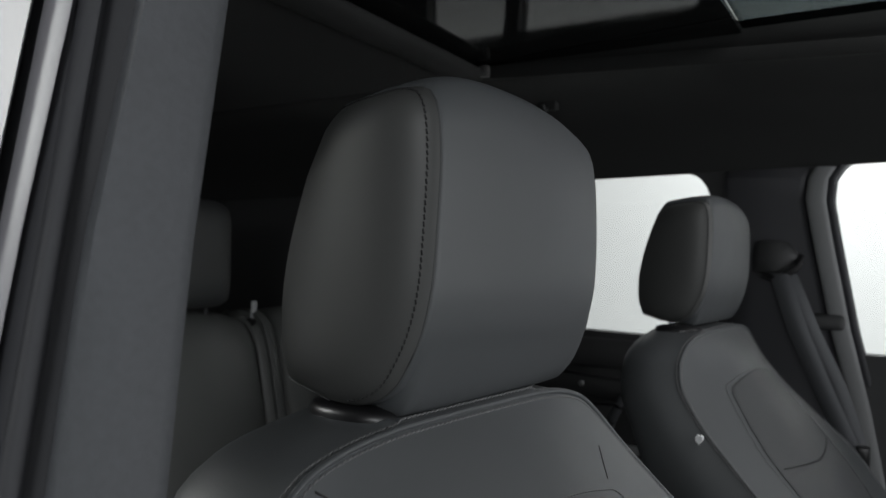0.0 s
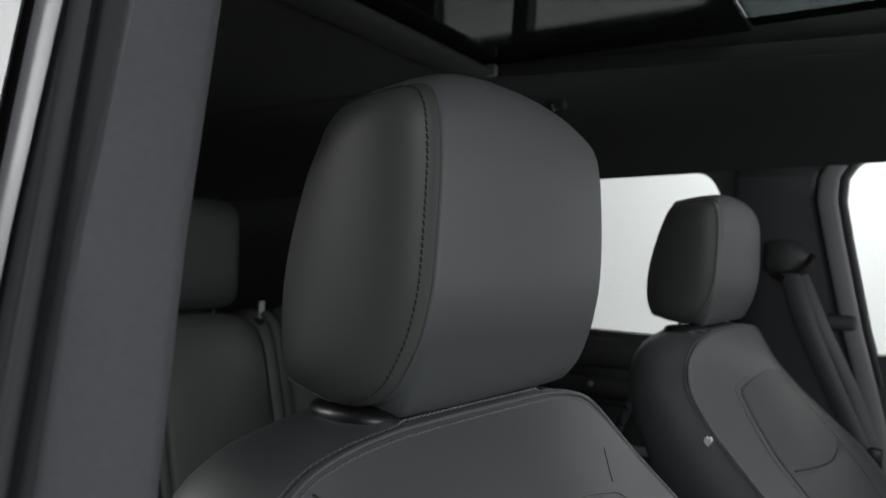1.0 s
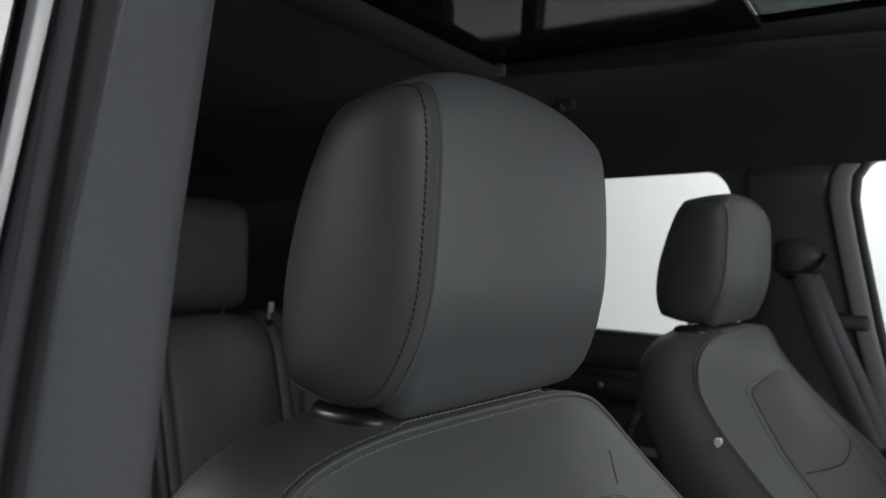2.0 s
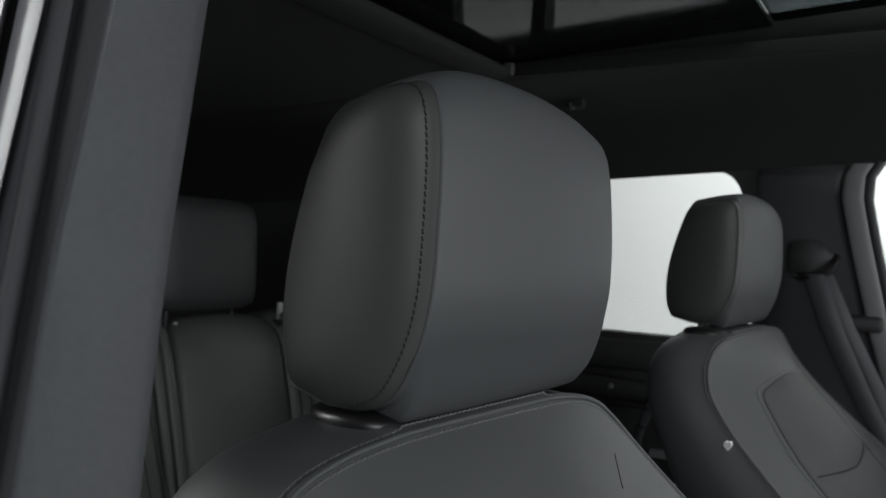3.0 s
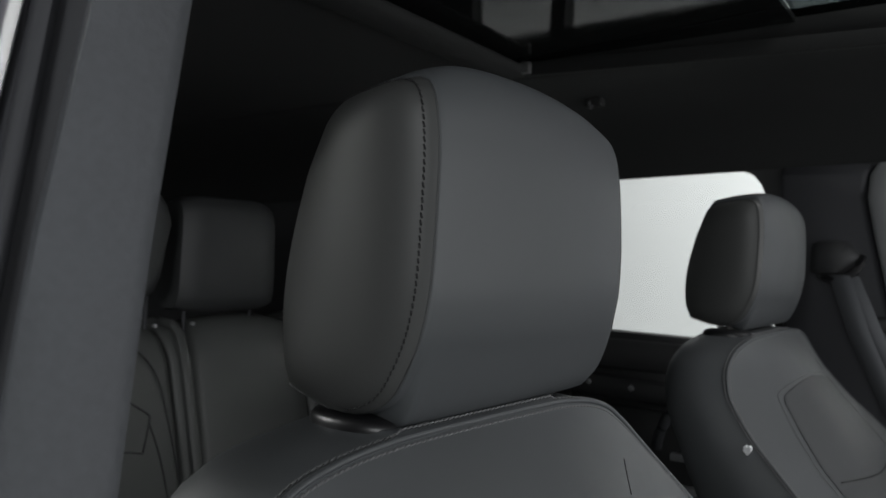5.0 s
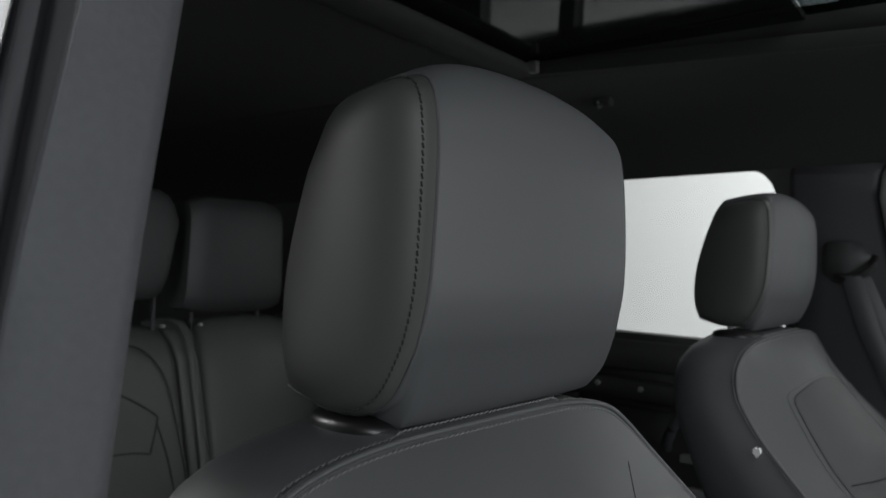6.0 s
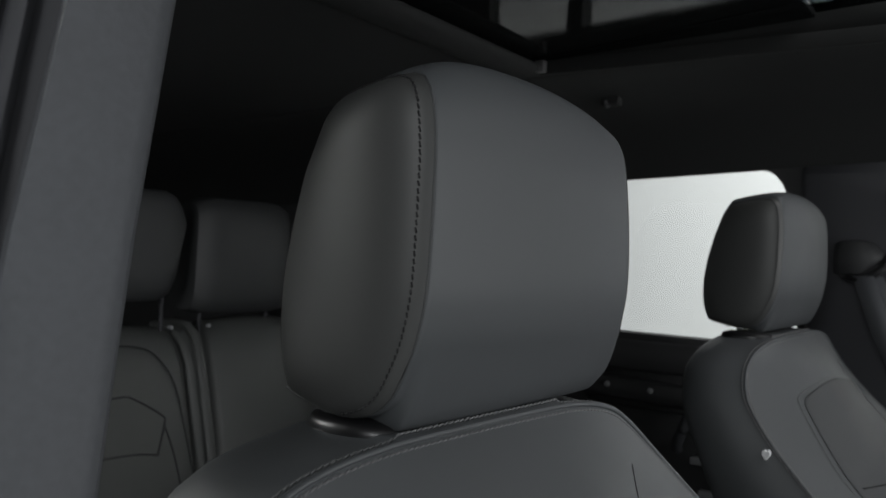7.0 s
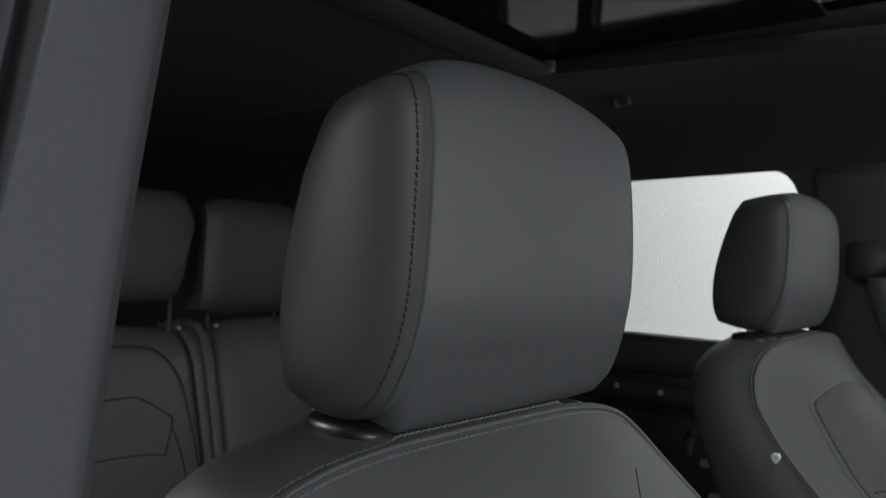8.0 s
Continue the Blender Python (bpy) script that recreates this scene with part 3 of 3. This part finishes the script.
cove_slab("ceiling", -1.9, 1.25, "black woven headliner curving down to the windows")
roof_slab("ceiling_near", -1.9, 1.25, -0.14, 0.23, 0.02, 0.07, HEADLINER, "black woven headliner")
roof_slab("ceiling_rear", -1.9, -0.44, 0.23, 0.885, 0.02, 0.07, HEADLINER, "black woven headliner")
roof_slab("glass_roof", -0.44, 0.040, 0.23, 0.885, 0.0, 0.02, GLOSS, "dark tinted fixed glass roof panel")
pane = roof_slab("window_roof", 0.042, 1.2, 0.232, 0.883, -0.006, 0.005, TINTED, "tinted front sunroof pane")
pane.visible_shadow = False
slab_rear = prism([(-1.95, -0.3), (-1.9, -0.3), (-1.9, 1.4), (-1.95, 1.4)], 2, 0.44, 1.80)
structure(part("wall_rear", slab_rear, HEADLINER, smooth=False), "black rear wall of the cabin")

# roller blind bar across the roof with its end clip
blind = thing("roller_blind", (-0.42, 0.55, 1.72), "black roof blind bar with a small end clip", "sunshade")
bar = bmesh.new()
skin(bar, [[(-0.415 + 0.040 * math.cos(a), y, roof_z(-0.4) - 0.016 + 0.013 * math.sin(a)) for a in (2 * math.pi * k / 16 for k in range(16))] for y in (0.24, 0.40, 0.56, 0.72, 0.87)])
part("bar", bar, HEADLINER, blind)
part("guide_rail", box(bmesh.new(), (-0.40, 0.868, roof_z(-0.2) - 0.035), (0.6, 0.882, roof_z(-0.2) - 0.012), 0.003), HEADLINER, blind)
part("end_clip", box(bmesh.new(), (-0.385, 0.852, 1.718), (-0.368, 0.866, 1.738), 0.003), CLIP_GREY, blind, "small grey end clip")
settle(blind)

# near centre pillar: trim face, rubber seal, painted flange, leaning with the car's side
NEAR_LINES = {
    "r": [(-0.009, -0.163, 1.516), (-0.002, -0.185, 1.405), (0.01, -0.205, 1.308)],
    "ra": [(-0.01, -0.1687, 1.5145), (-0.0041, -0.1905, 1.4047), (0.0076, -0.2102, 1.3087)],
    "a": [(-0.016, -0.204, 1.505), (-0.017, -0.224, 1.403), (-0.007, -0.242, 1.313)],
    "g0": [(-0.018, -0.206, 1.504), (-0.019, -0.226, 1.403), (-0.01, -0.244, 1.313)],
    "g": [(-0.032, -0.209, 1.505), (-0.026, -0.229, 1.403), (-0.018, -0.247, 1.313)],
    "s1": [(-0.046, -0.212, 1.506), (-0.036, -0.233, 1.402), (-0.03, -0.251, 1.311)],
    "f0": [(-0.047, -0.214, 1.505), (-0.045, -0.235, 1.402), (-0.04, -0.253, 1.31)],
    "f1": [(-0.062, -0.217, 1.506), (-0.056, -0.238, 1.401), (-0.054, -0.256, 1.309)],
    "h0": [(-0.068, -0.218, 1.507), (-0.064, -0.239, 1.401), (-0.062, -0.258, 1.308)],
    "h1": [(-0.083, -0.221, 1.507), (-0.079, -0.242, 1.401), (-0.078, -0.261, 1.306)],
    "face": [(-0.0129, -0.1855, 1.5099), (-0.0103, -0.2064, 1.4039), (0.0006, -0.2253, 1.3108)],
    "s0": [(-0.0348, -0.2096, 1.5052), (-0.028, -0.2298, 1.4028), (-0.0204, -0.2478, 1.3126)],
    "s": [(-0.0404, -0.2108, 1.5056), (-0.032, -0.2314, 1.4024), (-0.0252, -0.2494, 1.3118)],
    "f00": [(-0.053, -0.2152, 1.5054), (-0.0494, -0.2362, 1.4016), (-0.0456, -0.2542, 1.3096)],
    "j": [(-0.158, -0.236, 1.507), (-0.154, -0.257, 1.401), (-0.158, -0.276, 1.296)],
    "i": [(-0.101, -0.2246, 1.507), (-0.097, -0.2456, 1.401), (-0.0972, -0.2646, 1.3036)],
}


def near_pt(key, z, push=0.0):
    (x1, y1, z1), (x0, y0, z0), (x2, y2, z2) = NEAR_LINES[key]
    lean = max(1.22, min(1.66, z))
    if lean >= z0:
        t = (lean - z0) / (z1 - z0)
        x, y = x0 + (x1 - x0) * t, y0 + (y1 - y0) * t
    else:
        t = (lean - z0) / (z2 - z0)
        x, y = x0 + (x2 - x0) * t, y0 + (y2 - y0) * t
    return Vector((x - push * 0.8, y + push * 0.6, z))


def near_strip(name, keys, mat, label, depth=0.05, lift=0.0):
    """A strip whose face runs through the named lines; its back lies deeper in the pillar."""
    lps = []
    for z in np.linspace(0.6, 1.74, 39):
        face = [near_pt(k, z, push) for k, push in keys]
        lps.append([*face, near_pt(keys[-1][0], z, depth), near_pt(keys[0][0], z, depth)])
    return structure(part(name, skin(bmesh.new(), lps), mat, sharp=75), label)


near_strip("pillar_near", [("r", 0.02), ("r", 0.003), ("ra", 0.0), ("face", -0.0015), ("a", 0.0), ("g0", 0.006), ("g0", 0.02)], TRIM, "charcoal grained centre pillar trim", 0.09)
near_strip("trim_rubber", [("g0", 0.016), ("g", 0.012), ("s0", 0.003), ("s", 0.0), ("s1", 0.004), ("s1", 0.02)], RUBBER, "black rubber door seal on the pillar", 0.09)
near_strip("trim_channel", [("s1", 0.010), ("s1", 0.006), ("f0", 0.006), ("f0", 0.010)], RUBBER, "black rubber channel beside the seal", 0.09)
near_strip("trim_flange", [("f0", 0.006), ("f0", 0.001), ("f00", 0.003), ("f1", 0.014), ("f1", 0.024)], PAINT, "silver painted pillar flange", 0.09)
near_strip("trim_rubber_outer", [("f1", 0.022), ("h0", 0.020)], RUBBER, "black rubber strip beside the flange", 0.09)
near_strip("trim_flange_outer", [("h0", 0.010), ("h0", 0.004), ("h1", 0.016), ("i", 0.03), ("j", 0.05)], PAINT, "silver painted outer flange", 0.09)
# rear door on the near side, closed, behind the pillar
NEAR_DOOR = [(-1.9, 0.5), (-0.09, 0.5), (-0.09, 1.256), (-1.9, 1.256)]
structure(part("wall_near", prism(NEAR_DOOR, 1, -0.26, -0.20), TRIM_DARK, smooth=False), "black lower trim of the near rear door")
# unseen rail, added to keep softbox_door_side off the upper headrest panel
structure(part("wall_near_header", prism([(-1.9, 1.613), (-0.09, 1.613), (-0.09, 1.79), (-1.9, 1.79)], 1, -0.205, -0.145, 0.01), TRIM_DARK), "unseen black roof rail, added to shade the near headrest")

# ---- far rear door details ----
def on_far(z, off):
    return 1.345 + 0.041 * max(0.0, 1.256 - z) - off


def ledge(name, x0, x1, z0, z1, out, mat, label, tilt=0.0):
    """A padded moulding that stands proud of the far door; tilt drops its front end."""
    lps = []
    for x in np.linspace(x0, x1, 6):
        dz = -tilt * (x - x0)
        y = on_far((z0 + z1) / 2, 0)
        lps.append([(x, y + 0.01, z0 + dz), (x, y - out + 0.006, z0 + dz), (x, y - out, z0 + dz + 0.006), (x, y - out, z1 + dz - 0.006), (x, y - out + 0.006, z1 + dz), (x, y + 0.01, z1 + dz)])
    return structure(part(name, skin(bmesh.new(), lps), mat, sharp=50), label)


ledge("door_top_pad", -0.49, -0.045, 1.182, 1.246, 0.016, TRIM_DARK, "black padded upper door panel")
ledge("door_belt_moulding", -0.49, -0.045, 1.124, 1.170, 0.026, TRIM_DARK, "black door moulding with two small screws", 0.04)
ledge("door_lower_pad", -0.49, -0.045, 0.90, 1.104, 0.012, TRIM_DARK, "black lower door panel")
for x in (-0.336, -0.432):
    screw = thing("screw", (x, on_far(1.147, 0.028), 1.150 - 0.04 * (x + 0.49)), "small pale screw cap on the door moulding", "screw", "door screws")
    bmx = bmesh.new()
    z = 1.150 - 0.04 * (x + 0.49) + 0.002
    skin(bmx, [[(x + r * math.cos(a), on_far(1.147, 0.026) - o, z + r * math.sin(a)) for a in (2 * math.pi * k / 12 for k in range(12))] for r, o in ((0.006, 0.0), (0.006, 0.003), (0.004, 0.0045))])
    part("cap", bmx, CLIP_PALE, screw)
    settle(screw)
pull = thing("door_pull", (-0.26, 1.33, 1.06), "charcoal slanted door pull handle", "handle")
part("grip", tube(catmull([(-0.282, on_far(1.04, 0.01), 1.030), (-0.276, on_far(1.05, 0.030), 1.046), (-0.258, on_far(1.09, 0.040), 1.088), (-0.244, on_far(1.12, 0.036), 1.118), (-0.238, on_far(1.12, 0.012), 1.128)], 20), 0.011, 10), TRIM, pull)
settle(pull)
for k, (x0, x1, z) in enumerate(((-0.250, -0.185, 1.015), (-0.232, -0.165, 0.949))):
    tr = thing("door_trim_bar", ((x0 + x1) / 2, 1.33, z), "pale satin metal bar on the lower door", "trim bar", "door trim bars")
    part("bar", box(bmesh.new(), (x0, on_far(z, 0.030), z - 0.008), (x1, on_far(z, 0.010), z + 0.008), 0.003), CLIP_PALE, tr)
    settle(tr)

# ---- far seat belt ----
belt = thing("seat_belt", (0.09, 1.25, 1.45), "charcoal webbing seat belt hanging from its pillar anchor", "seat belt")
cover = bmesh.new()
lps = []
for x, zt, zb, o in ((0.015, 1.462, 1.405, 0.012), (0.030, 1.466, 1.400, 0.030), (0.060, 1.467, 1.402, 0.036), (0.080, 1.462, 1.414, 0.034), (0.094, 1.446, 1.424, 0.022), (0.098, 1.438, 1.430, 0.012)):
    y = far_y(1.43) - 0.018
    lps.append([(x, y, zb), (x, y - o * 0.8, zb + 0.004), (x, y - o, (zb + zt) / 2), (x, y - o * 0.8, zt - 0.004), (x, y, zt)])
skin(cover, lps)
part("anchor_cover", cover, TRIM_DARK, belt, "black plastic belt anchor cover", sharp=60)
part("guide_ring", tube(catmull([(0.100, far_y(1.43) - 0.03, 1.436), (0.094, far_y(1.43) - 0.045, 1.415), (0.070, far_y(1.43) - 0.05, 1.398), (0.045, far_y(1.43) - 0.045, 1.398), (0.03, far_y(1.43) - 0.03, 1.402)], 24), 0.007, 8), GLOSS_BLACK, belt, "black belt guide loop")
def webbing(rows, tilt):
    lps = []
    for x, y, z, w in rows:
        lps.append([(x - w / 2, y + tilt, z), (x, y - 0.003, z), (x + w / 2, y - tilt, z), (x + w / 2, y - tilt + 0.0014, z), (x, y - 0.0016, z), (x - w / 2, y + tilt + 0.0014, z)])
    return skin(bmesh.new(), lps)
part("webbing", webbing([(0.066, 1.236, 1.402, 0.036), (0.100, 1.245, 1.30, 0.038), (0.142, 1.255, 1.203, 0.038), (0.190, 1.26, 1.10, 0.036), (0.245, 1.262, 0.98, 0.034), (0.40, 1.262, 0.65, 0.034)], 0.006), WEBBING, belt, sharp=0)
part("webbing", webbing([(0.080, 1.262, 1.402, 0.030), (0.122, 1.272, 1.30, 0.030), (0.168, 1.285, 1.203, 0.030), (0.205, 1.298, 1.10, 0.030), (0.22, 1.305, 0.98, 0.030), (0.23, 1.305, 0.60, 0.03)], -0.004), WEBBING, belt, sharp=0)
settle(belt)
buckle = thing("belt_guide", (0.232, 1.25, 1.06), "black belt guide with a pale metal tip", "belt guide")
part("body", box(bmesh.new(), (0.205, 1.235, 1.065), (0.228, 1.262, 1.100), 0.005), GLOSS_BLACK, buckle)
part("tip", tube([(0.222, 1.238, 1.066), (0.236, 1.236, 1.040)], 0.004, 8), CHROME, buckle, "pale metal tip")
settle(buckle)

# ---- rear bench ----
def bench_x(z):
    return -0.955 + 0.22 * (1.27 - z)


def bench_section(name, y0, y1, root, mat, z_top=1.260, bulge=0.016):
    lps = []
    for y, inset in ((y0, 0.014), (y0 + 0.005, 0.005), (y0 + 0.02, 0.0), *[(y0 + (y1 - y0) * k, -bulge * math.sin(math.pi * k)) for k in (0.25, 0.5, 0.75)], (y1 - 0.02, 0.0), (y1 - 0.005, 0.005), (y1, 0.014)):
        prof = []
        for z, dx in ((0.80, 0), (0.95, 0), (1.10, 0), (1.20, -0.002), (z_top - 0.025, -0.012), (z_top - 0.006, -0.03), (z_top, -0.06), (z_top - 0.01, -0.12), (1.0, -0.15), (0.80, -0.15)):
            fr = 1 if dx > -0.05 else 0
            prof.append((bench_x(z) + dx - inset * fr, y, z - (inset if z > 1.2 else 0)))
        lps.append(prof)
    return part(name, skin(bmesh.new(), lps), mat, root, sharp=60)


bench = thing("rear_bench", (-0.8, 0.6, 0.50), "charcoal leatherette rear bench seat with vertical seams", "car seat")
for y0, y1 in ((0.00, 0.622), (0.627, 0.667), (0.672, 0.972), (0.977, 1.032), (1.037, 1.20)):
    bench_section("back_panel", y0, y1, bench, LEATHER_BENCH_LIT)
# padded insert with its seams
def bench_pt(y, z, off):
    return Vector((bench_x(z) + off + 0.016 * math.sin(math.pi * min(1, max(0, y / 0.622))), y, z))
for pts in (((0.40, 1.252), (0.47, 1.25), (0.516, 1.236), (0.556, 1.187), (0.572, 1.10), (0.585, 0.98), (0.588, 0.86)),
            ((0.30, 1.166), (0.44, 1.170), (0.470, 1.164), (0.526, 1.130), (0.528, 1.115), (0.508, 1.068)), ((0.508, 1.068), (0.47, 1.076), (0.40, 1.080), (0.30, 1.08)),
            ((0.528, 1.115), (0.545, 1.05), (0.555, 0.95), (0.556, 0.86))):
    part("seam", tube(catmull([bench_pt(y + 0.03, z - 0.012, -0.0006) for y, z in pts], 40), 0.0018, 6), LEATHER_PAD_SHADE_SEAM, bench, "dark sewn seam", sharp=0)
part("seat_cushion", box(bmesh.new(), (-0.86, 0.0, 0.60), (-0.35, 1.2, 0.86), 0.05, 4), LEATHER_SHADED, bench)
part("seat_base", box(bmesh.new(), (-0.9, 0.02, 0.50), (-0.4, 1.18, 0.60), 0.01), TRIM_DARK, bench)
settle(bench)


def rear_headrest(yc, w, z0, z1, taper, label, round_top):
    root = thing("rear_headrest", (-0.97, yc, z0), label, "headrest", "rear headrests")
    lps = []
    for k in np.linspace(-1, 1, 15):
        s = max(0.0, 1 - abs(k) ** 6) ** 0.5 if abs(k) < 1 else 0.35
        d = 0.042 * (0.55 + 0.45 * s)
        x0 = -0.985
        loop = []
        zz = (z0 + z1) / 2
        for a in np.linspace(0, 2 * math.pi, 28, endpoint=False):
            cz, cx = math.sin(a), math.cos(a)
            sq = (abs(cz) ** 5 + abs(cx) ** 5) ** (-1 / 5)
            z = cz * sq
            hw = w / 2 * (1 - taper * (0.5 - 0.5 * z))
            top = round_top * max(0, abs(k) - 0.55) ** 2 * (1 if z > 0 else 0.4)
            loop.append((x0 + cx * sq * d, yc + k * hw, zz + z * (z1 - z0) / 2 * (1 - top) * (0.94 + 0.06 * s)))
        lps.append(loop)
    part("pad", skin(bmesh.new(), lps), LEATHER_PAD_SHADE_SEAM, root, sharp=50)
    for y in (yc - w * 0.36, yc + w * 0.36):
        part("post", tube([(-0.985, y, z0 - 0.055), (-0.985, y, z0 + 0.02)], 0.0038, 12), RUBBER, root, "dark steel post")
        part("post_button", tube([(-0.972, y + 0.008, 1.262), (-0.964, y + 0.008, 1.262)], 0.0032, 10), CLIP_PALE, root, "small pale release button")
    settle(root)
    return root


rear_headrest(0.768, 0.236, 1.284, 1.503, -0.05, "leatherette outer rear headrest, darkened for shade", 0.5)
rear_headrest(0.522, 0.208, 1.310, 1.506, 0.26, "leatherette centre rear headrest, darkened for shade", 2.3)

tongue = thing("belt_tongue", (-0.96, 0.986, 1.27), "pale belt tongue standing on the rear bench", "seat belt")
part("tongue", box(bmesh.new(), (-0.985, 0.990, 1.252), (-0.979, 1.006, 1.293), 0.0025), CLIP_PALE, tongue)
part("holder", box(bmesh.new(), (-0.992, 0.984, 1.226), (-0.972, 1.012, 1.256), 0.004), GLOSS_BLACK, tongue)
settle(tongue)

hook = thing("coat_hook", (-0.335, 1.06, 1.70), "small black coat hook on the headliner", "hook")
part("base", box(bmesh.new(), (-0.352, 1.050, 1.694), (-0.318, 1.072, 1.712), 0.004), HEADLINER, hook)
part("prong", tube(catmull([(-0.335, 1.056, 1.700), (-0.335, 1.044, 1.690), (-0.335, 1.036, 1.692), (-0.335, 1.034, 1.700)], 10), 0.003, 8), TRIM_DARK, hook, "charcoal plastic prong")
settle(hook)
structure(part("wall_front", prism([(1.25, -0.2), (1.30, -0.2), (1.30, 1.36), (1.25, 1.36)], 2, 0.44, 1.02), TRIM_DARK, smooth=False), "black front bulkhead of the cabin")
